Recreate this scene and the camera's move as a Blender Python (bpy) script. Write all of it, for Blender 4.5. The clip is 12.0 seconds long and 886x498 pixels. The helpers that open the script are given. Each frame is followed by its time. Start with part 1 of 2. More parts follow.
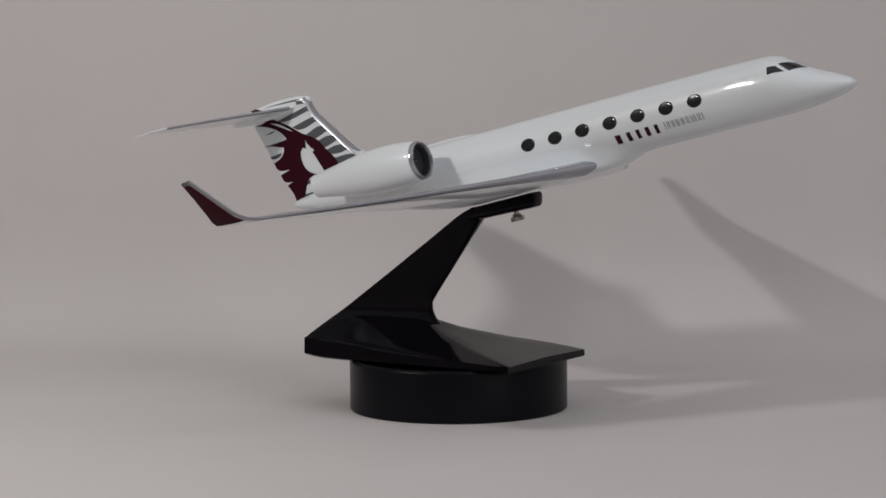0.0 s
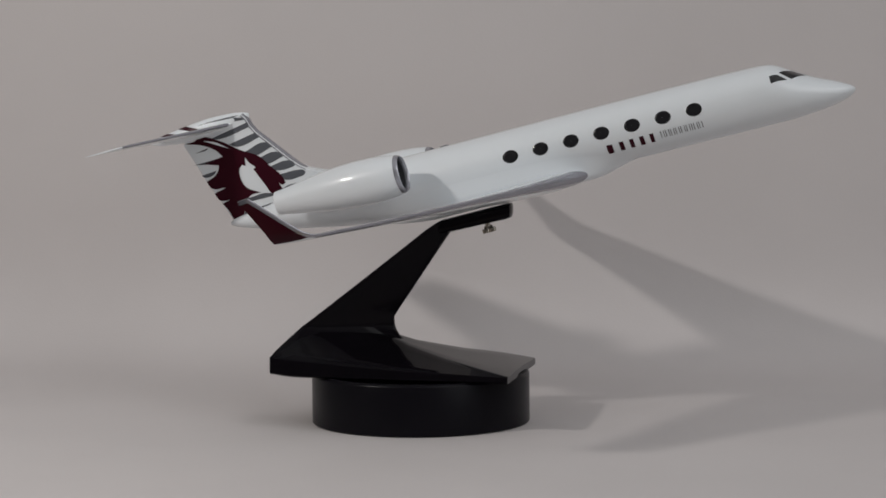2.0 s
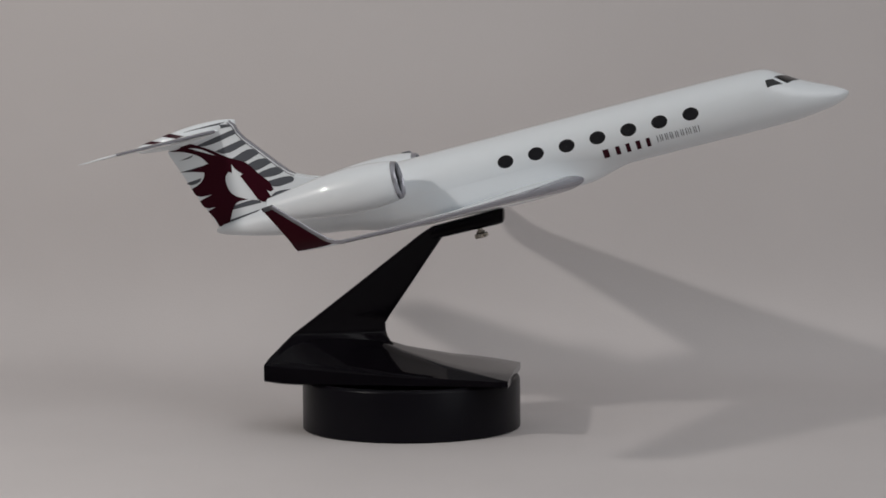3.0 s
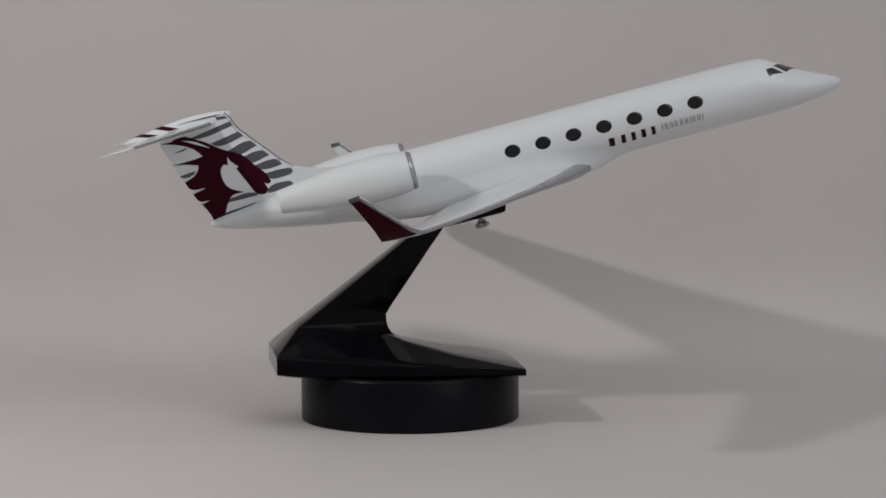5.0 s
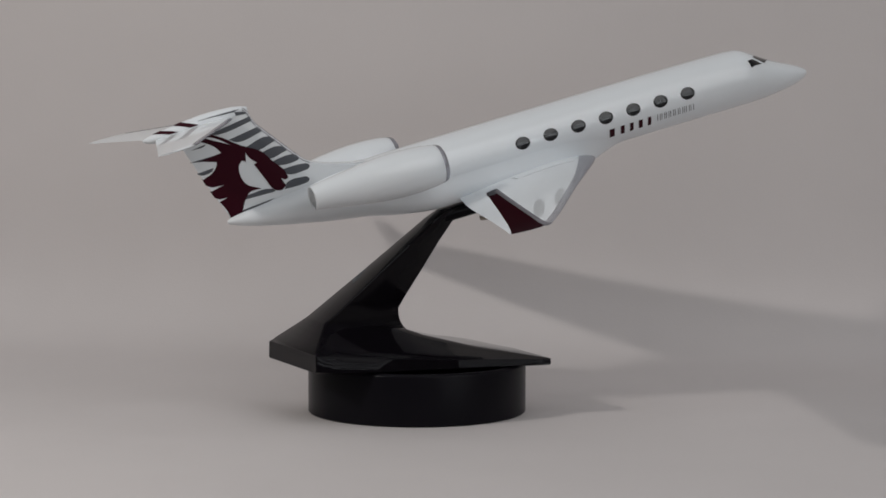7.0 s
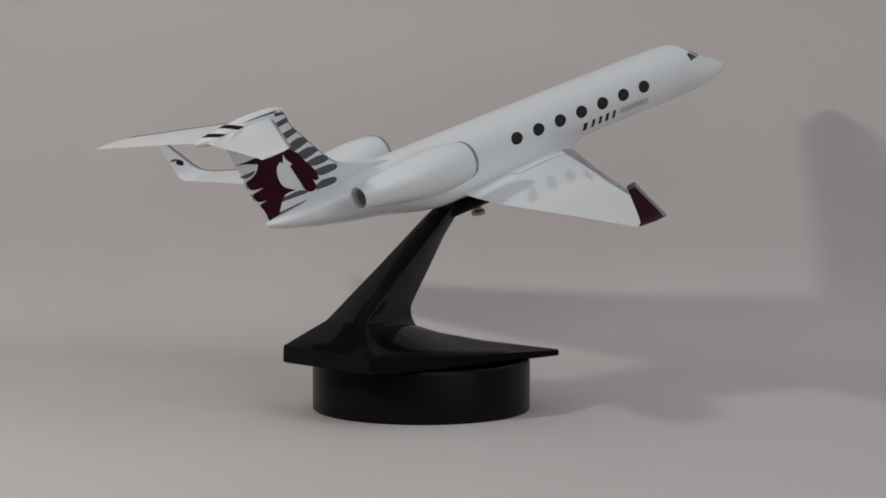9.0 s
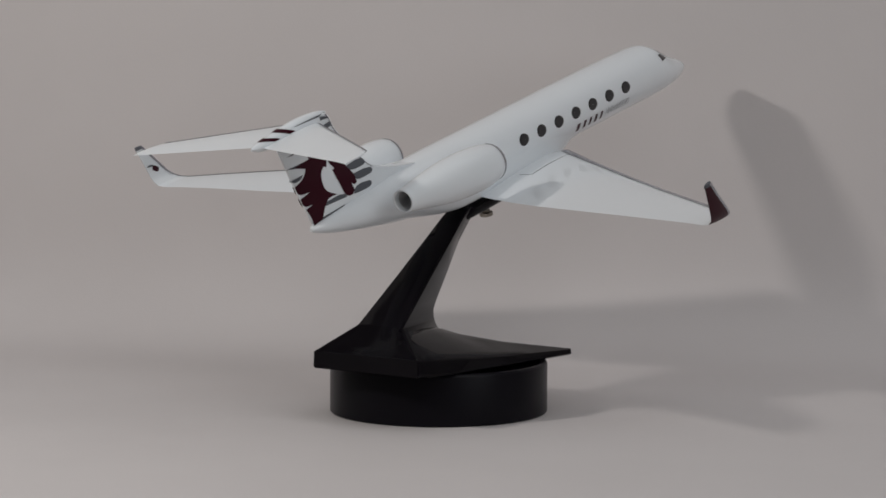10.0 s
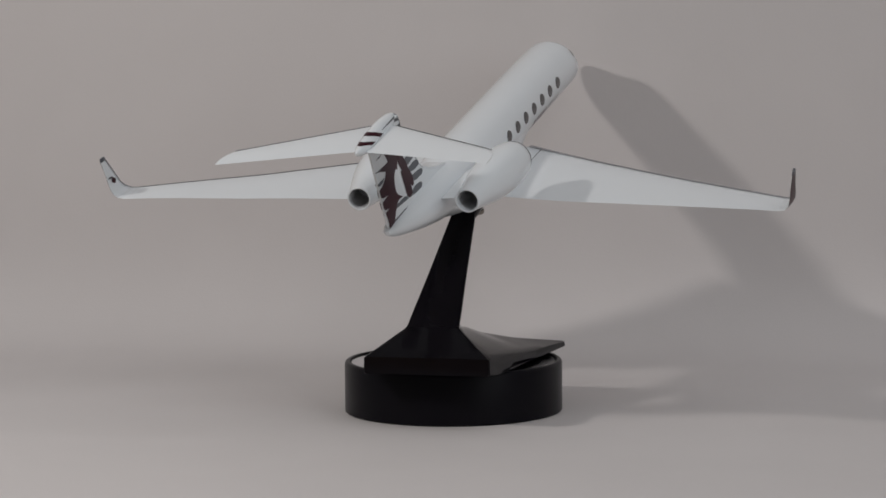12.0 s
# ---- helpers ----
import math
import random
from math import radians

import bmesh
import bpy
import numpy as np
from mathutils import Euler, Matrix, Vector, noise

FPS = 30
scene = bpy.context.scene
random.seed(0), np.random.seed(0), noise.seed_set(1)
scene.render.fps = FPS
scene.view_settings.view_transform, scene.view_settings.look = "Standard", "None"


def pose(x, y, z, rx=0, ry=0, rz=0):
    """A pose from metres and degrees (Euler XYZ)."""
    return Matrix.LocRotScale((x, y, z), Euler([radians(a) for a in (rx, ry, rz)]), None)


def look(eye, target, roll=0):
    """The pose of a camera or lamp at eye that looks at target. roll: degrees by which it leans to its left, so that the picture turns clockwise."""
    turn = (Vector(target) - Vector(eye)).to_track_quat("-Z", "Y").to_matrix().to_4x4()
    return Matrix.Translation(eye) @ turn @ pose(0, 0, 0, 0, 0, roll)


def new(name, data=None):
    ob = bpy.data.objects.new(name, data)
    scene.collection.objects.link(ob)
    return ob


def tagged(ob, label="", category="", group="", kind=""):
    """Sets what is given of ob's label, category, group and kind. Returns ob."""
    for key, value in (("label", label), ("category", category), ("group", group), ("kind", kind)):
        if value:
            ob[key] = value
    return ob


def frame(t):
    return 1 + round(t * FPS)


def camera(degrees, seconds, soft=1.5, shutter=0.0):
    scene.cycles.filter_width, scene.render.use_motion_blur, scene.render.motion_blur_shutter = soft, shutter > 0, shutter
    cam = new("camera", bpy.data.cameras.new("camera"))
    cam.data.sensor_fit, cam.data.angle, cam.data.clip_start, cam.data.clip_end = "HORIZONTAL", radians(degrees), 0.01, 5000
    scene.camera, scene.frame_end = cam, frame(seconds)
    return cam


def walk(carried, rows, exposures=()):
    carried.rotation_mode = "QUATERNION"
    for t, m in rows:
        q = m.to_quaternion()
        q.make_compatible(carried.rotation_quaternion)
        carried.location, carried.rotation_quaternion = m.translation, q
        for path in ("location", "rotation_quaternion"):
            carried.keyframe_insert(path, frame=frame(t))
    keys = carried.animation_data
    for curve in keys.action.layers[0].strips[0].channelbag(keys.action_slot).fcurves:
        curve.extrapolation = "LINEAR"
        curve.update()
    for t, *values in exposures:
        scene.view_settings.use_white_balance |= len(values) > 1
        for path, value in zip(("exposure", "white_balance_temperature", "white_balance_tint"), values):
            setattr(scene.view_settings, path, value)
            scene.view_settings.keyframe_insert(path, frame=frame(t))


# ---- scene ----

from mathutils.geometry import tessellate_polygon

EYE = (0.0, -1.5907, 0.2489)

# seconds, turn of the turntable, the camera's yaw, pitch and lean, all in degrees
TIMES = ((0, -6.67, 0.272, -5.914, -0.632), (0.5, -2.59, 0.143, -5.826, -0.527), (1, 2.02, -0.079, -5.726, -0.279),
        (1.5, 6.61, -0.261, -5.721, -0.171), (2, 10.43, -0.454, -5.665, -0.593), (2.5, 12.80, -0.578, -5.593, -0.617),
        (3, 15.64, -0.635, -5.557, -0.598), (5, 28.26, -0.648, -5.735, -0.336), (5.5, 30.45, -0.712, -5.838, -0.388),
        (6, 35.73, -0.603, -5.851, -0.232), (6.5, 41.40, -0.564, -5.859, -0.122), (7, 46.20, -0.498, -5.855, 0.052),
        (8.8, 64.65, -0.475, -5.900, 0.090), (9, 66.71, -0.413, -5.901, 0.099), (9.5, 71.94, -0.221, -5.877, 0.350), (10, 77.66, -0.076, -5.856, 0.155),
        (10.5, 82.88, 0.001, -5.742, 0.014), (11, 88.02, 0.071, -5.709, -0.293), (11.5, 93.13, 0.132, -5.823, -0.299),
        (12, 97.73, 0.178, -5.868, -0.557))


def aim(yaw, pitch, lean):
    return pose(*EYE, 0, 0, yaw) @ pose(0, 0, 0, 90 + pitch) @ pose(0, 0, 0, 0, 0, lean)


cam = camera(16.76, 12.0, soft=1.65)
walk(cam, [(t, aim(yaw, pitch, lean)) for t, turn, yaw, pitch, lean in TIMES], exposures=((0, 0.05), (0.5, 0.03), (1.5, 0.0), (12, 0.0)))

# ---- light ----
world = bpy.data.worlds.new("world")
scene.world = world
world.use_nodes = True
world.node_tree.nodes["Background"].inputs[0].default_value = (0.5, 0.5, 0.52, 1)
world.node_tree.nodes["Background"].inputs[1].default_value = 0.02


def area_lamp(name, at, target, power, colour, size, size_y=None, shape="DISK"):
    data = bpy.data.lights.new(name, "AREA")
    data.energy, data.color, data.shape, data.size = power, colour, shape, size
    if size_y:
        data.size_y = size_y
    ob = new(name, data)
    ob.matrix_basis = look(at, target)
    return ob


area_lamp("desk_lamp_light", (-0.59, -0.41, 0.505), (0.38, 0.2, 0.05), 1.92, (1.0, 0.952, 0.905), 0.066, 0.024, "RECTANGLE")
area_lamp("side_lamp_light", (0.75, -1.0, 1.12), (0.12, 0.1, 0.1), 4.6, (0.985, 0.985, 1.0), 1.2)
# unseen overhead panel, added as soft ambient fill
area_lamp("overhead_fill", (-0.1, -0.6, 1.70), (-0.1, -0.6, 0), 6.3, (0.935, 0.968, 1.0), 2.4, 2.4, "RECTANGLE")
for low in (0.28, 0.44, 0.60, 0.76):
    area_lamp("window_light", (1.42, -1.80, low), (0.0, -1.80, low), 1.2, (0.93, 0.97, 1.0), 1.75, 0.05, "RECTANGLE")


# ---- materials ----
def material(name, colour, rough=0.5, metal=0.0, coat=0.0, vary=0.06, scale=60.0, bump=0.0, bump_scale=900.0, spec=0.5):
    """A painted or moulded surface with cloudy variation of tone and gloss, and fine relief."""
    m = bpy.data.materials.new(name)
    m.use_nodes = True
    nodes, links = m.node_tree.nodes, m.node_tree.links
    b = nodes["Principled BSDF"]
    b.inputs["Metallic"].default_value = metal
    b.inputs["Coat Weight"].default_value = coat
    b.inputs["Coat Roughness"].default_value = 0.03
    b.inputs["Specular IOR Level"].default_value = spec
    place = nodes.new("ShaderNodeTexCoord")
    big, fine = nodes.new("ShaderNodeTexNoise"), nodes.new("ShaderNodeTexNoise")
    for n, s, detail in ((big, scale, 3), (fine, bump_scale, 4)):
        n.inputs["Scale"].default_value, n.inputs["Detail"].default_value = s, detail
        links.new(place.outputs["Object"], n.inputs["Vector"])
    tone = nodes.new("ShaderNodeMapRange")
    tone.inputs["To Min"].default_value, tone.inputs["To Max"].default_value = 1 - vary, 1 + vary
    links.new(big.outputs["Fac"], tone.inputs["Value"])
    mul = nodes.new("ShaderNodeVectorMath")
    mul.operation = "SCALE"
    mul.inputs[0].default_value = colour
    links.new(tone.outputs["Result"], mul.inputs["Scale"])
    links.new(mul.outputs["Vector"], b.inputs["Base Color"])
    gloss = nodes.new("ShaderNodeMapRange")
    gloss.inputs["To Min"].default_value, gloss.inputs["To Max"].default_value = rough * 0.8, min(1, rough * 1.25)
    links.new(fine.outputs["Fac"], gloss.inputs["Value"])
    links.new(gloss.outputs["Result"], b.inputs["Roughness"])
    if bump:
        rel = nodes.new("ShaderNodeBump")
        rel.inputs["Strength"].default_value, rel.inputs["Distance"].default_value = bump, 0.0004
        links.new(fine.outputs["Fac"], rel.inputs["Height"])
        links.new(rel.outputs["Normal"], b.inputs["Normal"])
    return m


WHITE = material("gloss_white_paint", (0.790, 0.828, 0.862), 0.35, coat=0.75, spec=0.35, vary=0.015, bump=0.02, bump_scale=250)
SILVER = material("silver_grey_paint", (0.37, 0.37, 0.41), 0.22, metal=0.55, vary=0.06)
MAROON = material("maroon_decal", (0.034, 0.0030, 0.0088), 0.32, spec=0.12, vary=0.06)
GREY = material("grey_decal", (0.105, 0.112, 0.128), 0.32, spec=0.2, vary=0.05)
GLASSY = material("black_window_gloss", (0.010, 0.010, 0.013), 0.13, coat=0.3, vary=0.1)
BLACK = material("gloss_black_lacquer", (0.0042, 0.0034, 0.0050), 0.065, coat=0.0, spec=0.085, vary=0.15, bump=0.04, bump_scale=300)
TABLE_BLACK = material("satin_black_plastic", (0.0052, 0.0046, 0.0070), 0.3, spec=0.10, vary=0.12, bump=0.10, bump_scale=1500)
DISC = material("silvered_disc", (0.72, 0.73, 0.76), 0.12, metal=1.0, vary=0.05)
BRASS = material("dull_brass", (0.34, 0.31, 0.27), 0.32, metal=0.9, vary=0.12)
DARK = material("dark_engine_lining", (0.025, 0.026, 0.030), 0.4, vary=0.1)
DUCT = material("grey_duct_paint", (0.5, 0.51, 0.53), 0.4, metal=0.0, vary=0.1)
PAPER = material("warm_white_backdrop_paper", (0.646, 0.612, 0.609), 0.75, vary=0.045, scale=9, bump=0.15, bump_scale=700, spec=0.2)
WOOD = material("honey_pine_table_wood", (0.45, 0.28, 0.10), 0.4, vary=0.2, scale=18)
PLASTER = material("cream_wall_plaster", (0.70, 0.685, 0.665), 0.9, vary=0.04, scale=2)
CARPET = material("grey_brown_floor", (0.30, 0.27, 0.24), 0.8, vary=0.15, scale=6)


# ---- building helpers ----
MM = 0.001
PLANE = pose(0, 0, 0, 0, 0, -25.6) @ pose(0, 0, 0, 0, -14.5, 0)


def part(name, bm, mat, parent=None, label="", smooth=True, m=None):
    """Links a bmesh as one mesh object under a thing or a part."""
    bmesh.ops.recalc_face_normals(bm, faces=bm.faces)
    me = bpy.data.meshes.new(name)
    bm.to_mesh(me)
    bm.free()
    me.materials.append(mat)
    if smooth:
        for poly in me.polygons:
            poly.use_smooth = True
        me.set_sharp_from_angle(angle=radians(35))
    ob = new(name, me)
    if parent:
        ob.parent = parent
    if m is not None:
        ob.matrix_basis = m
    if label:
        ob["label"] = label
    return ob


def grid(rows, closed=False, caps=False):
    """A bmesh of quads over rows of points in mm."""
    bm = bmesh.new()
    vs = [[bm.verts.new([q * MM for q in pt]) for pt in row] for row in rows]
    n = len(rows[0])
    for a, b in zip(vs, vs[1:]):
        for i in range(n if closed else n - 1):
            j = (i + 1) % n
            bm.faces.new((a[i], a[j], b[j], b[i]))
    if caps:
        bm.faces.new(vs[0])
        bm.faces.new(vs[-1])
    return bm


def rim(phis):
    return [(math.cos(p), math.sin(p)) for p in phis]


def circle(n):
    return rim([2 * math.pi * i / n for i in range(n)])


def lathe(profile, centre, n=40, closed=True):
    """Rings about the x axis: rows of (along, radius), at a centre line given as a function of x."""
    return grid([[(a, centre(a)[0] + r * c, centre(a)[1] + r * s) for c, s in circle(n)] for a, r in profile], closed)


# ---- setting ----
def setting():
    # paper sweep: floor, bend and upright back in one sheet
    lean, skew, length, steps = 0.045, -0.16, 152.0, 48
    curve, y, z = [], 0.0, 0.0
    for i in range(steps):
        u = (i + 0.5) / steps
        turn = (math.pi / 2 + math.atan(lean)) * (u - 0.8 * math.sin(2 * math.pi * u) / (2 * math.pi))
        y, z = y + length / steps * math.cos(turn), z + length / steps * math.sin(turn)
        curve.append((y, z))
    deep = max(y for y, z in curve)
    def fold(x, y):
        # faint crease in the paper beside the turntable
        return 0.5 * math.exp(-((y + 76 + 0.17 * (x + 200)) / 13) ** 2) * float(np.interp(x, (-450, -300, -110, -75), (0, 1, 1, 0)))
    rows = []
    for x in range(-650, 660, 25):
        back, front = 245 + skew * x + lean * 100 - 2.0, -263.2 - 0.10 * (x + 196)
        foot = back - deep
        row = [(x, y, fold(x, y)) for y in [front + (foot - front) * i / 60 for i in range(61)]]
        row += [(x, foot + y, z) for y, z in curve]
        row += [(x, row[-1][1] - 60 * k * lean, row[-1][2] + 60 * k) for k in range(1, 8)]
        rows.append(row)
    bm = grid(rows)
    sheet = part("backdrop", bm, PAPER, m=pose(0, 0, -0.001))
    tagged(sheet, "seamless warm white paper sweep curving up behind the model", "backdrop", kind="structure")
    bm = bmesh.new()
    bmesh.ops.create_cube(bm, size=1, matrix=Matrix.Translation((0, 0.0, -0.0156)) @ Matrix.Diagonal((1.5, 0.68, 0.03, 1)))
    bmesh.ops.bevel(bm, geom=bm.edges[:], offset=0.004, segments=2, affect="EDGES")
    top = part("tabletop", bm, WOOD)
    legs = tagged(new("table"), "honey-coloured wooden table under the paper", "table")
    legs.matrix_basis = pose(0, 0.0, -0.751)
    top.parent = legs
    top.matrix_basis = pose(0, 0.0, 0.75)
    for sx in (-0.68, 0.68):
        for sy in (-0.28, 0.28):
            bm = bmesh.new()
            bmesh.ops.create_cube(bm, size=1, matrix=Matrix.Translation((sx, sy, 0.358)) @ Matrix.Diagonal((0.06, 0.06, 0.716, 1)))
            bmesh.ops.bevel(bm, geom=bm.edges[:], offset=0.004, segments=2, affect="EDGES")
            part("leg", bm, WOOD, legs)
    # plain room that closes the place
    x0, x1, y0, y1, z0, z1, th = -2.0, 1.5, -2.8, 1.2, -0.751, 1.75, 0.1
    for name, lo, hi, mat in (("floor", (x0 - th, y0 - th, z0 - th), (x1 + th, y1 + th, z0), CARPET),
                              ("ceiling", (x0 - th, y0 - th, z1), (x1 + th, y1 + th, z1 + th), PLASTER),
                              ("wall_north", (x0, y1, z0), (x1, y1 + th, z1), PLASTER), ("wall_south", (x0, y0 - th, z0), (x1, y0, z1), PLASTER),
                              ("wall_west", (x0 - th, y0 - th, z0), (x0, y1 + th, z1), PLASTER), ("wall_east", (x1, y0 - th, z0), (x1 + th, y1 + th, z1), PLASTER)):
        bm = bmesh.new()
        bmesh.ops.create_cube(bm, size=1, matrix=Matrix.Translation([(a + b) / 2 for a, b in zip(lo, hi)]) @ Matrix.Diagonal([*[b - a for a, b in zip(lo, hi)], 1]))
        tagged(part(name, bm, mat, smooth=False), "plain " + ("grey-brown floor" if name == "floor" else "cream plaster " + name.split("_")[0]) + " of the room", name.split("_")[0], kind="structure")

    # window on the east wall, low panes one above the other
    frame_of = tagged(new("window_1"), "wide window with four narrow panes in a pale frame", "window", kind="structure")
    frame_of.matrix_basis = pose(1.5, -1.8, 0.52)
    for name, y, z, wide, tall, deep, mat in [("window_frame", 0, 0.16 * k - 0.32, 1.95, 0.10, 0.05, PLASTER) for k in range(5)] \
            + [("pane", 0, 0.16 * k - 0.24, 1.8, 0.059, 0.012, GLASSY) for k in range(4)]:
        bm = bmesh.new()
        bmesh.ops.create_cube(bm, size=1, matrix=Matrix.Translation((-deep / 2 - 0.004, y, z)) @ Matrix.Diagonal((deep, wide, tall, 1)))
        part(name, bm, mat, frame_of, smooth=False)


# ---- turntable ----
def turntable():
    thing = tagged(new("turntable"), "round satin black motorised display turntable on white paper", "turntable")
    prof = [(-0.8, 55.0), (-0.8, 57.4), (-0.2, 58.0), (24.6, 58.0), (25.8, 57.6), (26.4, 56.8), (26.4, 55.2), (25.8, 55.0), (24.6, 54.9), (24.6, 20)]
    bm = grid([[(r * c, r * s, z) for c, s in circle(128)] for z, r in prof], True, True)
    part("body", bm, TABLE_BLACK, thing)
    bm = grid([[(r * c, r * s, z) for c, s in circle(96)] for z, r in [(24.7, 54.6), (25.3, 54.6), (25.6, 54.2), (25.6, 30)]], True, True)
    disc = part("platter", bm, DISC, thing, "silvered rotating disc under the stand")
    for k in range(3):
        bm = grid([[(40 * math.cos(2.1 * k) + r * c, 40 * math.sin(2.1 * k) + r * s, z) for c, s in circle(16)] for z, r in [(-1.0, 5), (-0.75, 5)]], True, True)
        part("rubber_foot", bm, TABLE_BLACK, thing)
    return disc


# ---- display stand ----
STAND = pose(0, 0, 0, 0, 0, -25.6 + 3.6) @ pose(0, -0.0044, 0)


def display_stand():
    thing = tagged(new("display_stand"), "gloss black wedge-shaped stand with leaning arm on the turntable", "stand")
    # base plate: thick at the back, thin at the front, with sloping sides
    def side(s):
        return np.interp(s, (-73.5, 55.5), (33.0, 44.5))
    rows = []
    for s in sorted({-73.5, -72.9, -66, -60.5, -59.5, -50, -40, -30, -20, -12, -8, -3, 3, 10, 20, 30, 40, 50, 54.9, 55.5}):
        w = side(s) - (0.5 if s in (-73.5, 55.5) else 0)
        edge = np.interp(s, (-73.5, 20, 55.5), (36.6, 31.1, 29.7))
        ridge = np.interp(s, (-73.5, -60, -16, -10, -5, 20, 55.5), (37.0, 49.6, 46.4, 44.6, 42.3, 36.2, 30.1))
        flat = np.interp(s, (-73.5, -60, -12, 55.5), (32.4, 13.4, 6.6, 43.6))
        low = np.interp(s, (-73.5, -64, -56), (28.2, 26.9, 26.6))
        half = [(flat * k, ridge) for k in (0, 0.5, 0.94)] + [(flat + 0.06 * (w - flat), ridge - (ridge - edge) * 0.05)]
        half += [(flat + (w - flat) * k, ridge + (edge - ridge) * (k + 0.02 * k * (1 - k))) for k in (0.2, 0.4, 0.6, 0.8, 0.97)] + [(w, edge - 0.6), (w + 0.35, low + 0.8), (w - 0.9, low)]
        droop = 1.6 * max(0.0, (s - 25) / 30.5) ** 2
        rows.append([(s, -r, z) for r, z in reversed(half[1:])] + [(s, r, z - droop * r / w) for r, z in half])
    part("base_plate", grid(rows, True, True), BLACK, thing, m=STAND)
    # arm: rows from the foot up to the head, each a sharp-edged box, narrower in front
    spine = ((36.9, -73.42, -1.0, 32.6), (39.2, -72.0, -2.0, 29.6), (41.0, -70.4, -4.6, 27.2), (43.4, -68.1, -7.9, 24.0), (46.0, -65.6, -10.5, 20.5), (48.6, -63.1, -12.0, 17.0), (50.2, -61.5, -12.5, 14.9), (50.9, -60.8, -12.7, 14.2),
             (51.5, -60.0, -12.8, 13.9), (52.2, -59.0, -12.9, 13.75), (55.5, -54.6, -13.0, 13.35), (60, -48.8, -10.2, 12.7),
             (75, -29.4, 0.1, 10.4), (90, -10.2, 10.3, 8.4), (102, 5.0, 18.6, 6.8), (105.0, 9.4, 21.8, 6.3), (107.6, 14.0, 26.0, 5.4))
    rows = []
    for z, s0, s1, w in spine:
        v = w * np.interp(z, (45, 60, 90, 104), (0.14, 0.14, 0.30, 0.75))
        row = []
        for sgn in (1, -1):
            pts = [(s0, w - 1.3), (s0 + 0.4, w - 0.35), (s0 + 1.4, w - 0.02), (s1 - 1.6, v), (s1 - 0.4, v * 0.7), (s1, v * 0.2)]
            row += [(x, sgn * r, z) for x, r in (pts if sgn > 0 else reversed(pts))]
        rows.append(row)
    part("arm", grid(rows, True, True), BLACK, thing, m=STAND)
    # head: flat rounded bar that lies along the belly
    rows = []
    for i, s in enumerate((11.0, 11.6, 14, 24, 36, 48, 50.4, 51.0)):
        k = 0.6 if i in (0, 7) else 0.92 if i in (1, 6) else 1.0
        mid = 112.9 + (s - 51) * 0.2586 + (51 - s) * 0.012
        rows.append([(s, 6.2 * k * math.copysign(abs(c) ** 0.55, c), mid + np.interp(s, (11, 51), (3.6, 4.2)) * k * math.copysign(abs(q) ** 0.7, q)) for c, q in circle(28)])
    part("head", grid(rows, True, True), BLACK, thing, m=STAND)
    # thumb screw
    tilt = STAND @ pose(0.0372, 0.0, 0.1078, 0, -14.5, 0)
    rows = [[(r * c, r * s, z) for c, s in circle(16)] for z, r in ((2, 1.3), (-3.4, 1.3), (-3.4, 2.2), (-4.3, 2.4), (-4.8, 2.1))]
    screw = part("thumb_screw", grid(rows, True, True), BRASS, thing, "dull brass thumb screw", m=tilt)
    rows = []
    for z, r in ((-4.8, 3.1), (-5.1, 3.5), (-6.8, 3.5), (-7.1, 3.1)):
        rows.append([(r * (1 + 0.05 * (-1) ** i) * c, r * (1 + 0.05 * (-1) ** i) * s, z) for i, (c, s) in enumerate(circle(40))])
    part("knob", grid(rows, True, True), BRASS, screw, "knurled brass knob")
    return thing


# ---- model airplane, in mm along the body, to port and up ----
# fuselage stations in mm: along, top, bottom, half width
FUSELAGE = ((236, -9.6, -10.8, .5), (234.6, -8.2, -12.4, 3.0), (231, -6.0, -14.0, 5.6), (226, -3.5, -15.4, 8.0), (218, .2, -16.5, 11.0),
            (212, 3.4, -17.1, 12.8), (206.4, 6.8, -17.6, 14.3), (202.4, 9.4, -17.7, 15.1), (198.5, 11.6, -17.8, 15.6), (194, 12.8, -17.8, 16.0),
            (185, 13.3, -17.8, 16.2), (150, 13.8, -17.6, 16.3), (100, 14.0, -17.5, 16.3), (0, 14.0, -17.5, 16.3), (-20, 13.8, -16.8, 15.8),
            (-42, 13.0, -14.4, 14.0), (-60, 10.2, -11.2, 11.8), (-80, 8.0, -6.8, 8.6), (-95, 6.2, -3.0, 5.6), (-104, 5.0, .0, 3.4), (-107.5, 3.6, 1.8, .9))


def smooth_table(x, table):
    """Values of a table of rows at x, by monotone cubics."""
    t = np.array(sorted(table), float)
    xs, d = t[:, 0], np.diff(t[:, 1:], axis=0) / np.diff(t[:, 0])[:, None]
    m = np.vstack([d[:1], np.where(d[1:] * d[:-1] > 0, 2 * d[1:] * d[:-1] / (d[1:] + d[:-1] + 1e-12), 0), d[-1:]])
    i = int(np.clip(np.searchsorted(xs, x) - 1, 0, len(xs) - 2))
    hh = xs[i + 1] - xs[i]
    s = (x - xs[i]) / hh
    a, b = t[i, 1:], t[i + 1, 1:]
    return (2 * s**3 - 3 * s**2 + 1) * a + (s**3 - 2 * s**2 + s) * hh * m[i] + (3 * s**2 - 2 * s**3) * b + (s**3 - s**2) * hh * m[i + 1]


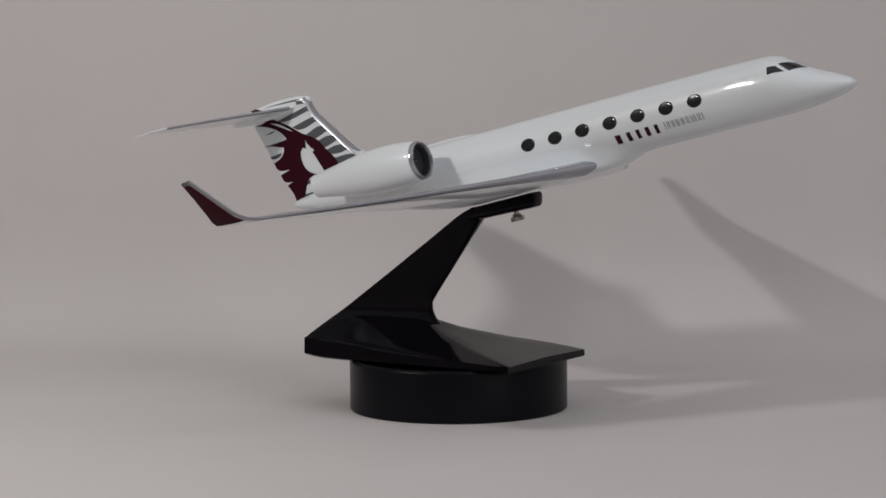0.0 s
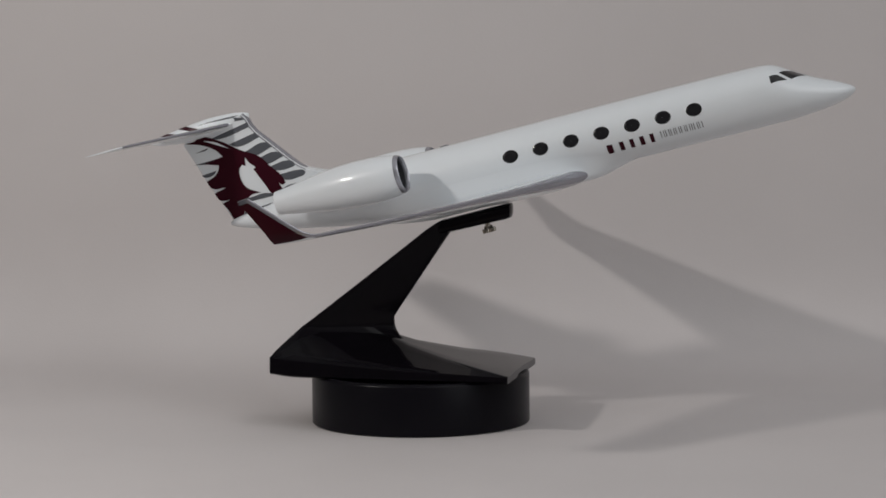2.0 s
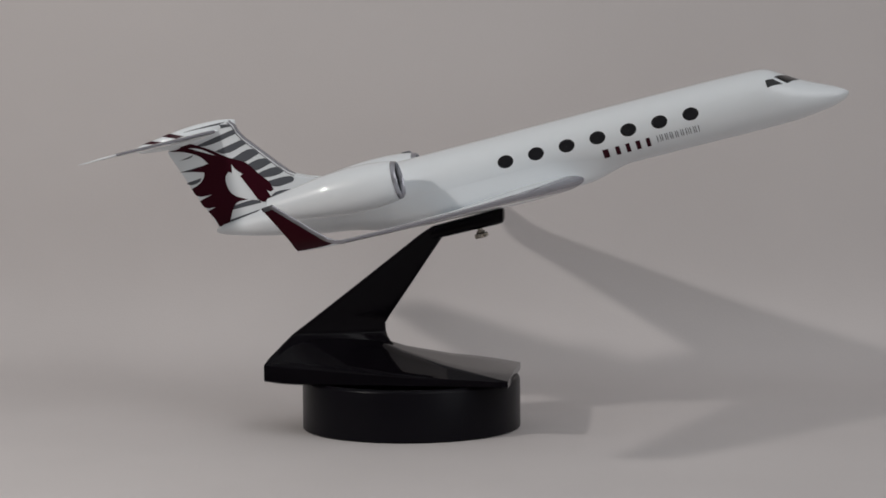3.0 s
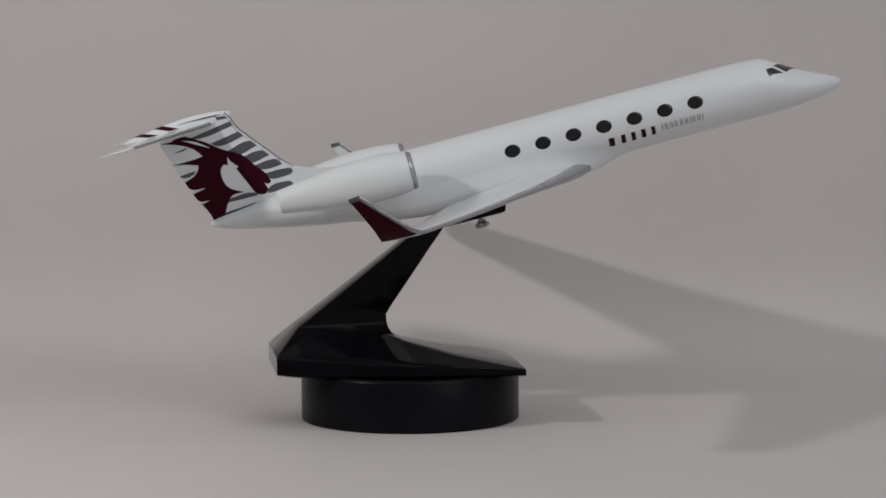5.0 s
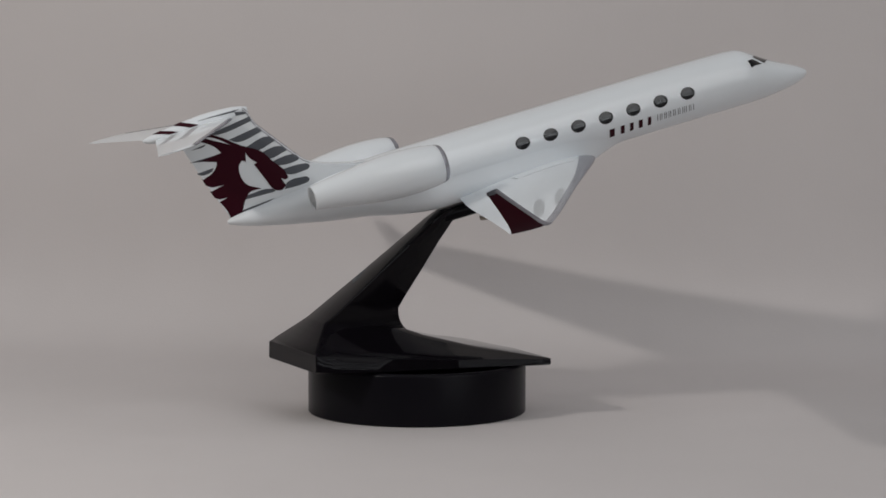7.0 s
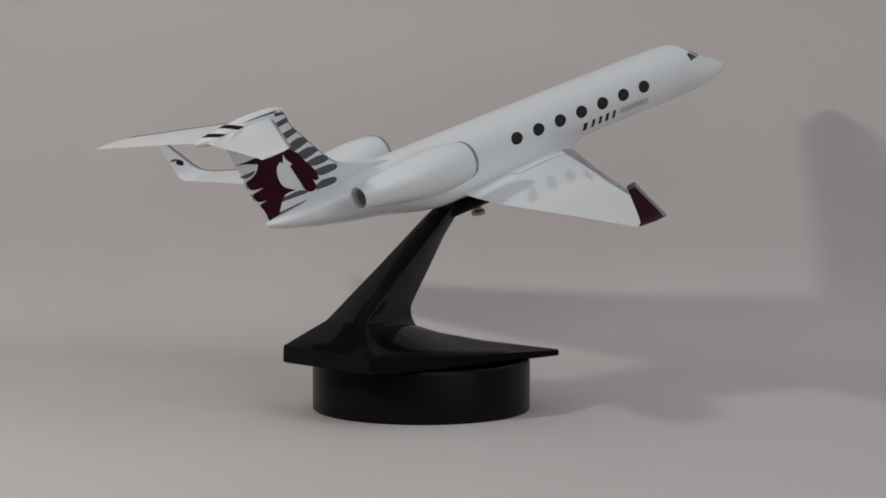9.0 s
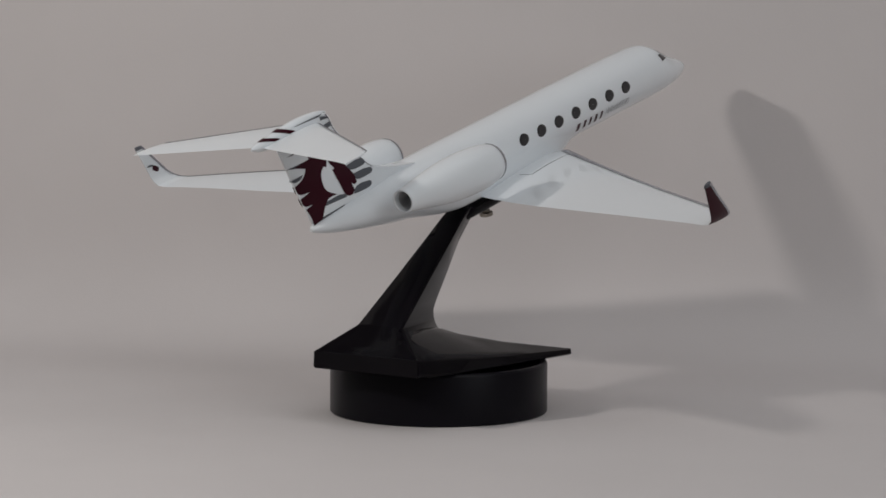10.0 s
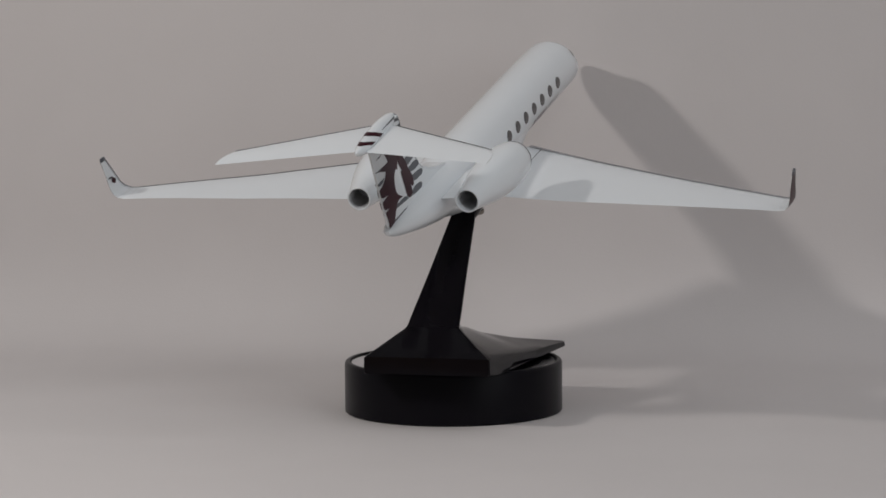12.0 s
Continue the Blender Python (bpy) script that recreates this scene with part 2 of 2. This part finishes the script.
def fuselage_at(a, phi, off=0.0):
    """A point of the fuselage's skin in mm; phi in degrees from the port side over the top."""
    top, low, wide = smooth_table(a, FUSELAGE)
    c, s = np.cos(np.radians(phi)), np.sin(np.radians(phi))
    return np.array((a, (wide + off) * c, (top + low) / 2 + ((top - low) / 2 + off) * s))


def skin_patch(name, spot, rings, mat, parent, label=""):
    """A thin decal: spot(u, v) maps the unit square to the skin."""
    bm = grid([[spot(i / rings, j / rings) for j in range(rings + 1)] for i in range(rings + 1)])
    return part(name, bm, mat, parent, label)


def oval_patch(name, a0, phi0, ra, rphi, mat, parent, off=0.12):
    """An oval decal on the fuselage."""
    rows = [[tuple(fuselage_at(a0 + ra * k * c, phi0 + rphi * k * s, off * (1 if k < 1 else 0.2))) for c, s in circle(32)] for k in (0.02, 0.35, 0.7, 0.96, 1.0)]
    return part(name, grid(rows, True), mat, parent)


def foil_half(x, t):
    """Half thickness of a section at x of its chord."""
    return t * 5 * (0.2969 * math.sqrt(x) - 0.126 * x - 0.3516 * x * x + 0.2843 * x**3 - 0.1030 * x**4)


def foil_point(st, x, side, off=0.0):
    lead, trail, up, t = st
    lead, trail, up = Vector(lead), Vector(trail), Vector(up).normalized()
    return lead + (trail - lead) * x + up * side * (foil_half(x, t) + off)


def foil_loft(stations, n=17):
    xs = [(1 - math.cos(math.pi * i / (n - 1))) / 2 for i in range(n)]
    rows = [[foil_point(s, x, 1) for x in reversed(xs)] + [foil_point(s, x, -1) for x in xs[1:-1]] for s in stations]
    return grid(rows, True, True)


def foil_nose(stations, width, off=0.25):
    """The painted leading edge, so many mm deep."""
    rows = []
    for s in stations:
        chord = (Vector(s[1]) - Vector(s[0])).length
        w = width * (1 + max(0.0, (s[3] - 4) / 3.2))
        xs = [w / chord * k for k in (1, 0.7, 0.4, 0.15, 0.04)]
        ahead = (Vector(s[0]) - Vector(s[1])).normalized() * off
        rows.append([foil_point(s, x, 1, off) + ahead for x in xs] + [foil_point(s, 0, 1) + ahead * 1.5] + [foil_point(s, x, -1, off) + ahead for x in reversed(xs)])
    return grid(rows)


def foil_skin(stations, x0, x1, side, off=0.12, n=6):
    return grid([[foil_point(s, x0 + (x1 - x0) * i / n, side, off) for i in range(n + 1)] for s in stations])


def thick(a, c):
    """Half thickness of the fin, whose sides are flat."""
    return 4.0 + 0.0671 * (a + 62) + 0.0219 * (c - 25)


def rounded(points, corner=62, steps=4):
    """A closed outline with its soft corners drawn as curves; turns sharper than corner degrees stay sharp."""
    n, out = len(points), []
    pts = [Vector(p) for p in points]
    def ways(i):
        back, on = pts[i] - pts[i - 1], pts[(i + 1) % n] - pts[i]
        if back.angle(on) > radians(corner):
            return back.normalized(), on.normalized()
        mid = (back.normalized() + on.normalized()).normalized()
        return mid, mid
    for i in range(n):
        a, b = pts[i], pts[(i + 1) % n]
        d = (b - a).length
        ta, tb = ways(i)[1] * d, ways((i + 1) % n)[0] * d
        for k in range(steps):
            u = k / steps
            p = a * (2 * u**3 - 3 * u**2 + 1) + ta * (u**3 - 2 * u**2 + u) + b * (3 * u**2 - 2 * u**3) + tb * (u**3 - u**2)
            out.append((p.x, p.y))
    return out


def fin_decal(name, points, mat, parent, side, off=0.15, label=""):
    points = rounded(points)
    bm = bmesh.new()
    vs = [bm.verts.new((a * MM, side * (max(0.25, thick(a, c)) + off) * MM, c * MM)) for a, c in points]
    for tri in tessellate_polygon([[Vector((a, c, 0)) for a, c in points]]):
        bm.faces.new([vs[i] for i in tri])
    return part(name, bm, mat, parent, label, smooth=False)


HEAD = ((-113.6, 52.1), (-102.5, 47.9), (-90.9, 39.5), (-81.6, 33.9), (-76.7, 27), (-72.1, 21.1), (-70.8, 16.8), (-72.9, 16.1), (-74.7, 17.5),
        (-73.1, 13), (-75.7, 11.3), (-79.7, 12.6), (-82.7, 18.7), (-86.9, 28.2), (-85.2, 28.7), (-88.7, 32.7), (-89.8, 35.5), (-90.8, 30.8),
        (-92.6, 31.9), (-94.8, 29.7), (-95.3, 24.3), (-93.3, 19.4), (-86.1, 15), (-92.4, 14.8), (-95.3, 12.2), (-99.6, 4.3), (-105.5, 4.7),
        (-106.6, 9), (-109.3, 14.2), (-104.6, 15.3), (-110.3, 16.3), (-112.4, 20.6), (-104.9, 22.2), (-113.1, 23.6), (-115, 27.8), (-109.2, 29.9),
        (-106.3, 32.8), (-105.7, 34.8), (-114, 37.4), (-102.2, 38.8), (-105.3, 43.1), (-112.4, 47.5), (-121.8, 50.5), (-115.2, 50.7))
STRIPES = (((-102.6, 56.5), (-85.4, 56.3), (-83.9, 54.9), (-99.6, 56.1)), ((-106.6, 49.6), (-83.2, 53.2), (-82.6, 50.6), (-101.7, 48.3)),
           ((-96.7, 44.2), (-80.3, 46.8), (-78.6, 43.9), (-92.4, 41.8)), ((-89.1, 38.1), (-75.8, 40.4), (-73, 37.2), (-85.6, 35)),
           ((-83.8, 32.7), (-71.4, 34), (-67.7, 30.8), (-79.8, 29.1)), ((-79.2, 26.8), (-66.6, 28), (-63.6, 26.6), (-63, 24.6), (-64.5, 24.0), (-75, 24.4)),
           ((-74.1, 21.7), (-61.6, 21.6), (-59.0, 20.8), (-58.3, 19.5), (-59.2, 18.4), (-62, 17.9), (-70.5, 18.2)), ((-72.3, 14.2), (-63.4, 14.9), (-60.8, 14.2), (-60.0, 12.9), (-61.0, 11.8), (-64, 11.2), (-74.2, 11.2)),
           ((-94.9, 13.6), (-80.5, 13.2), (-79.1, 11.5), (-95.7, 11.7)), ((-98.3, 6.8), (-80.6, 8.2), (-86, 6.6), (-99.1, 4.8)))
MANE = (((-117.3, 44.2), (-109, 45.3), (-110.2, 44.4)), ((-119.6, 38.1), (-105.1, 38.4), (-107, 37)), ((-116.7, 31.7), (-107.9, 32.3), (-109.6, 30.6), (-116.1, 30.6)))


def build_fuselage(plane):
    ts = [236, 235.6, 235, 234, 232.5] + list(np.linspace(231, 180, 40)) + list(np.linspace(176, 0, 30)) + list(np.linspace(-4, -106, 40)) + [-107, -107.4]
    body = part("fuselage", grid([[tuple(fuselage_at(a, 360 * i / 72)) for i in range(72)] for a in ts], True, True), WHITE, plane, m=PLANE)
    # wing-body fairing: upright sides below the widest line, faded into the body at both ends
    rows = []
    for a in np.linspace(126, -40, 60):
        k = np.clip(np.interp(a, (-40, 8, 92, 120), (0, 1, 1, 0)), 0, 1)
        start, soft = np.interp(a, (80, 112), (192, 218)), np.interp(a, (60, 100), (28, 60))
        k = k * k * (3 - 2 * k)
        row = []
        for phi in np.linspace(192, 348, 45):
            w = min(1, max(0, (min(phi, 540 - phi) - start) / soft))
            w = w * w * (3 - 2 * w)
            x, y, z = fuselage_at(a, phi, -0.12 + 0.2 * w * min(1.0, 3 * k))
            c, q = math.cos(radians(phi)), math.sin(radians(phi))
            wide = smooth_table(a, FUSELAGE)[2]
            ty = (wide + 0.25) * math.copysign(abs(c) ** 0.50, c)
            tz = -1.75 + (20.6 * -(abs(q) ** 0.85) if q < 0 else 15.7 * q)
            row.append((a, y + (ty - y) * k * w, z + (tz - z) * k * w))
        rows.append(row)
    part("belly_fairing", grid(rows), WHITE, body)
    for side in (1, -1):
        def f(phi):
            return phi if side < 0 else 180 - phi
        for k in range(7):
            oval_patch("cabin_window", 55.8 + 16.62 * k, f(173.0), 4.25, 12.4, GLASSY, body)
        for quad in (((196.6, 140.5), (200.6, 134.5), (205.2, 142.5), (197.0, 157.3)), ((201.4, 126.5), (207.2, 97), (213.8, 101), (207.2, 137.0))):
            def spot(u, v, q=quad):
                lo = [q[0][i] * (1 - u) + q[1][i] * u for i in (0, 1)]
                hi = [q[3][i] * (1 - u) + q[2][i] * u for i in (0, 1)]
                return tuple(fuselage_at(lo[0] * (1 - v) + hi[0] * v, f(lo[1] * (1 - v) + hi[1] * v), 0.12))
            skin_patch("cockpit_window", spot, 8, GLASSY, body)
        # airline name stood in for by plain upright bars, one or two to a letter
        def bar(a0, ink, low, tall, mat, label):
            rows = [[tuple(fuselage_at(a0 + ink * i / 2, f(low - tall * j / 4), 0.12)) for i in range(3)] for j in range(5)]
            part("lettering_bar", grid(rows), mat, body, label)
        a = 104.8
        for wide in (6.2, 4.8, 4.4, 4.8, 4.2):
            bar(a + 0.25 * wide, 0.5 * wide, 217.0 - 0.06 * (a - 105), 18.5, MAROON, "dark maroon lettering bar")
            a += wide + 0.9
        a = 135.4
        for wide in (2.2, 2.3, 2.2, 2.4, 2.5, 2.3, 0.8, 2.4, 2.2):
            for at in ((0.1, wide - 0.5) if wide > 1 else (0.2,)):
                bar(a + at, 0.38, 211.0, 14.0, GREY, "thin grey lettering bar")
            a += wide + 0.42
    return body


def build_wing(plane, side):
    port = side > 0
    def st(b, la, ta, c, t, up=(0, 0, 1), drop=0.0):
        """A section: distance out, leading and trailing edge along, height, half thickness; drop lowers the leading edge alone."""
        return ((la, side * b, c - (drop + 0.5 * min(1.0, b / 90) if port else drop)), (ta, side * b, c - 0.4), (up[0], side * up[1], up[2]), t)
    # the port wing is a little slimmer at its root and hangs lower
    dip, slim, draw = (0.9, 2.6, 1.6) if port else (0.0, 0.0, 0.0)
    stations = [st(12, 88 - draw, 15.5, -18.6 + slim / 2, 8.0 - slim), st(17.5, 93.4 - draw, 14.0, -18.8 + slim / 2, 8.6 - slim), st(24, 89.8 - draw, 12.4, -18.8 + slim / 2, 8.2 - slim),
                st(40, 80.0 - draw / 3, 8.2, -18.4 - dip + slim / 4, 6.7 - slim / 2), st(60, 67.7, 3.6, -17.7 - dip, 5.0), st(90, 49.6, -3.1, -16.0 - dip / 2, 3.6, drop=0.5),
                st(120, 32.3, -9.8, -14.3 - dip / 2, 2.8, drop=1.0), st(150, 15.4, -17.0, -12.5, 2.2, drop=1.3), st(165, 6.6, -20.6, -11.6, 1.9, drop=1.2), st(180, -2.4, -24.4, -10.9, 1.7, drop=1.0)]
    wing = part("wing", foil_loft(stations), WHITE, plane, m=PLANE)
    part("leading_edge", foil_nose(stations[1:], 1.4 if port else 3.6), SILVER, wing, "silver-grey leading edge")
    # tip bends up into the winglet, a little less on the port side
    sag, lean_in = (-1.4, 4.0) if port else (0.0, 0.0)
    tip = [st(180, -2.4, -24.4, -10.9, 1.7, drop=1.0), st(183.5, -5.6, -24.9, -10.3, 1.6, (0, -0.4, 1), 0.5), st(185.6, -9.2, -25.6, -8.2, 1.5, (0, -0.85, 0.5)),
           st(186.6, -12.6, -26.7, -4.8, 1.4, (0, -1, 0.22)), st(188.5 - lean_in / 2, -20.9, -30.6, 4.0 - sag / 2, 1.2, (0, -1, 0.22)), st(190.7 - lean_in, -29.4, -35.0, 13.2 - sag, 1.0, (0, -1, 0.22))]
    let = part("winglet", foil_loft(tip), WHITE, wing)
    part("leading_edge", foil_nose(tip, 2.2), SILVER, let, "silver-grey leading edge")
    part("outer_skin", foil_skin(tip[1:], 0.1, 1.0, -1), MAROON, let, "maroon outer face")
    cap = tip[-1]
    rows = [[Vector(foil_point(cap, x, sd, 0.15)) + Vector((0.15, side * 0.2 * k, k)) for x, sd in [(i / 8, 1) for i in range(8, -1, -1)] + [(i / 8, -1) for i in range(1, 8)]] for k in (-1.6, 0.4)]
    part("tip_cap", grid(rows, True, True), GREY, let, "silver-grey tip")
    # small emblem on the inner face
    for x0, x1, z0, z1, mat in ((0.30, 0.72, -5.2, -1.4, MAROON), (0.45, 0.95, -1.6, -0.4, GREY)):
        def at(z, x):
            k = (z + 4.8) / 8.8
            s = tuple(tuple(Vector(p).lerp(Vector(q), k)) for p, q in zip(tip[3][:3], tip[4][:3])) + (1.3,)
            return foil_point(s, x, 1, 0.12)
        rows = [[at(z0 + 2 + (z1 - z0) * (j / 4), x0 + (x1 - x0) * (0.5 + (i / 4 - 0.5) * (1 - 0.7 * abs(j / 2 - 1)))) for i in range(5)] for j in range(5)]
        part("emblem", grid(rows), mat, let, "small dark emblem")
    # thin black strip at the wing root, painted shade of a panel's step
    def over(a, b):
        k = np.interp(b, (17.5, 24, 40), (0, 1, 2))
        i = min(int(k), 1)
        s0, s1, u = stations[1 + i], stations[2 + i], k - min(int(k), 1)
        la = s0[0][0] * (1 - u) + s1[0][0] * u
        ta = s0[1][0] * (1 - u) + s1[1][0] * u
        x = (la - a) / (la - ta)
        p, q = foil_point(s0, x, 1, 0.14), foil_point(s1, x, 1, 0.14)
        return p * (1 - u) + q * u
    rows = [[over(a + w * (b < 25.9), b + w) for w in (-0.2, 0.2)] for a, b in [(84.6 - 39.6 * k / 8, 26.0) for k in range(9)] + [(45 - 0.6 * k / 4, 26.0 - 7.5 * k / 4) for k in range(1, 5)]]
    part("panel_step_shade", grid(rows), GLASSY, wing, "thin black line painted for the shade of a panel step")
    return wing


def build_engine(plane, side):
    def mid(a):
        k = (2 - a) / 70
        return side * (34.2 - (3.9 if side < 0 else 6.4) * k), 5.8 + 1.3 * k
    ahead = 0.7 if side < 0 else 0.0
    prof = [(0.8 + ahead, 9.7), (-2 + ahead, 10.6), (-6, 11.3), (-13, 11.9), (-22, 12.0), (-32, 11.5), (-42, 10.4), (-54, 8.5), (-64, 6.9), (-69, 6.25), (-69.3, 5.85), (-69, 5.35), (-66, 5.2)]
    shell = part("engine", lathe(prof, mid), WHITE, plane, m=PLANE)
    part("inlet_ring", lathe([(a + ahead, r) for a, r in ((-0.3, 10.26), (0.6, 10.1), (1.8, 9.65), (2.2, 9.25), (1.7, 8.8), (0.8, 8.5), (0.0, 8.4))], mid), SILVER, shell, "polished silver inlet ring")
    part("inlet_disc", lathe([(a + ahead, r) for a, r in ((0.5, 8.52), (-2.0, 8.1), (-3.5, 7.6), (-3.6, 2.2), (-2.2, 1.4), (-1.2, 0.1))], mid), DARK, shell, "dark grey inlet face")
    part("exhaust_duct", lathe([(-68.8, 5.4), (-60, 5.25), (-50, 5.1), (-50, 0.1)], mid), DUCT, shell, "shaded grey exhaust duct")
    rows = []
    for b, a0, a1, t in ((8, -8, -56, 4.0), (20, -10, -54, 3.4), (28, -12, -50, 3.4)):
        lead, trail = (a0, side * b, 3.6), (a1, side * b, 3.2)
        rows.append((lead, trail, (0, 0, 1), t))
    part("pylon", foil_loft(rows), WHITE, shell)
    return shell


def build_tail(plane):
    lead = [(-26, 13.0), (-36, 14.6), (-45, 16.8), (-52, 19.2), (-57.3, 21.6), (-60.5, 23.8), (-64.8, 28.2), (-73.9, 39.5), (-80.2, 47.2), (-82.4, 51.2), (-83.6, 55.4), (-85.6, 58.0)]
    rear = [(-122.6, 49.8), (-114.4, 27.0), (-105.6, 4.6), (-102, 1.5)]
    outline = lead + [(-100, 57), (-118, 54.5)] + rear + [(-80, 0), (-40, 4), (-28, 9)]
    bm = bmesh.new()
    port, star = [], []
    for a, c in outline:
        t = max(0.25, thick(a, c))
        port.append(bm.verts.new((a * MM, t * MM, c * MM)))
        star.append(bm.verts.new((a * MM, -t * MM, c * MM)))
    for tri in tessellate_polygon([[Vector((a, c, 0)) for a, c in outline]]):
        for ring in (port, star):
            bm.faces.new([ring[i] for i in tri])
    n = len(outline)
    for i in range(n):
        j = (i + 1) % n
        bm.faces.new((port[i], port[j], star[j], star[i]))
    fin = part("tail_fin", bm, WHITE, plane, m=PLANE)
    # rounded leading edge strips: white along the dorsal ridge, silver on the fin
    def strip(points, mat, name, label, fat):
        rows = []
        for i, (a, c) in enumerate(points):
            p, q = points[max(0, i - 1)], points[min(len(points) - 1, i + 1)]
            d = Vector((q[0] - p[0], q[1] - p[1])).normalized()
            out = Vector((d.y, -d.x))
            t = max(0.25, thick(a, c))
            row = []
            bulge = fat * (min(1.0, 0.6 + 0.2 * i) if mat is SILVER else 1.0)
            for k in range(-6, 7):
                ang = math.pi / 2 * k / 6
                depth = bulge * math.cos(ang) - 1.0
                row.append((a + out.x * depth, (t + 0.16) * math.sin(ang), c + out.y * depth))
            rows.append(row)
        return part(name, grid(rows), mat, fin, label)
    strip(lead[:5], WHITE, "dorsal_ridge", "", 1.3)
    strip(lead[4:], SILVER, "leading_edge", "silver-grey leading edge", 1.9)
    for side in (1, -1):
        fin_decal("emblem", HEAD, MAROON, fin, side, 0.2, "maroon animal-head emblem decal")
        fin_decal("emblem_line", ((-111, 49.7), (-104.2, 47.3), (-97, 41.9), (-103.3, 45.3)), WHITE, fin, side, 0.28, "thin white line")
        for s in STRIPES:
            fin_decal("stripe", s, GREY, fin, side, 0.14, "dark grey stripe")
        for s in MANE:
            fin_decal("stripe", s, GREY, fin, side, 0.14, "dark grey stripe")
    # bullet fairing and tailplane
    bullet = ((-82.5, 58.0, 55.5, .6), (-86, 59.2, 53.6, 2.0), (-92, 60.2, 52.2, 3.2), (-104, 60.7, 51.2, 3.9), (-116, 59.9, 51.0, 4.0), (-128, 58.5, 51.8, 3.4), (-137, 57.2, 53.2, 2.0), (-140.5, 56.0, 54.8, .5))
    def shell(a, phi, off=0.0):
        top, low, w = smooth_table(a, bullet)
        r = radians(phi)
        return (a, (w + off) * math.cos(r), (top + low) / 2 + ((top - low) / 2 + off) * math.sin(r))
    rows = [[shell(a, 360 * i / 32) for i in range(32)] for a in np.linspace(-82.5, -140.5, 40)]
    cap = part("bullet_fairing", grid(rows, True, True), WHITE, plane, m=PLANE)
    for a0, wide in ((-118.8, 4.6), (-130.2, 4.6)):
        def spot(u, v, a0=a0, wide=wide):
            phi = 8 + 164 * v
            return shell(a0 - wide * u + 9.5 * (1 - math.sin(radians(phi))), phi, 0.14)
        skin_patch("chevron", spot, 12, MAROON, cap, "maroon chevron band")
    for side in (1, -1):
        def spot(u, v, side=side):
            return shell(-87.5 - 23 * u, 90 - side * (58 + 16 * v * (1 - 0.85 * u)), 0.14)
        skin_patch("stripe", spot, 8, GREY, cap, "dark grey stripe")
        sag = 1.8 if side > 0 else -0.6
        def st(b, la, ta, c, t):
            return ((la, side * b, c), (ta, side * b, c), (0, 0, 1), t)
        stations = [st(1.5, -91.0, -134.2, 54.6, 3.0), st(5, -93.4, -135.2, 54.6, 2.8), st(35, -112.2, -143.0, 54.8 - sag / 2, 2.0), st(62, -129.2, -150.2, 55.0 - sag, 1.5), st(66, -132.0, -151.4, 55.0 - sag, 1.3),
                    st(68.0, -136.0, -152.0, 55.0 - sag, 1.0), st(69.2, -143.0, -152.6, 55.0 - sag, .7)]
        stab = part("tailplane", foil_loft(stations), WHITE, plane, m=PLANE)
        part("leading_edge", foil_nose(stations[1:5], 0.5 if side > 0 else 1.5), SILVER, stab, "silver-grey leading edge")


def model_airplane():
    thing = tagged(new("model_airplane"), "gloss white desk model business jet with maroon tail emblem", "model airplane")
    build_fuselage(thing)
    for side in (1, -1):
        build_wing(thing, side)
        build_engine(thing, side)
    build_tail(thing)
    return thing


setting()
platter = turntable()
stand = display_stand()
airplane = model_airplane()


def motions():
    """The turntable carries stand and airplane round its upright axis."""
    for thing, z in ((platter, 0.0), (stand, 0.0), (airplane, 0.1278)):
        walk(thing, [(t, pose(0, 0, z, 0, 0, turn)) for t, turn, *rest in TIMES])


motions()
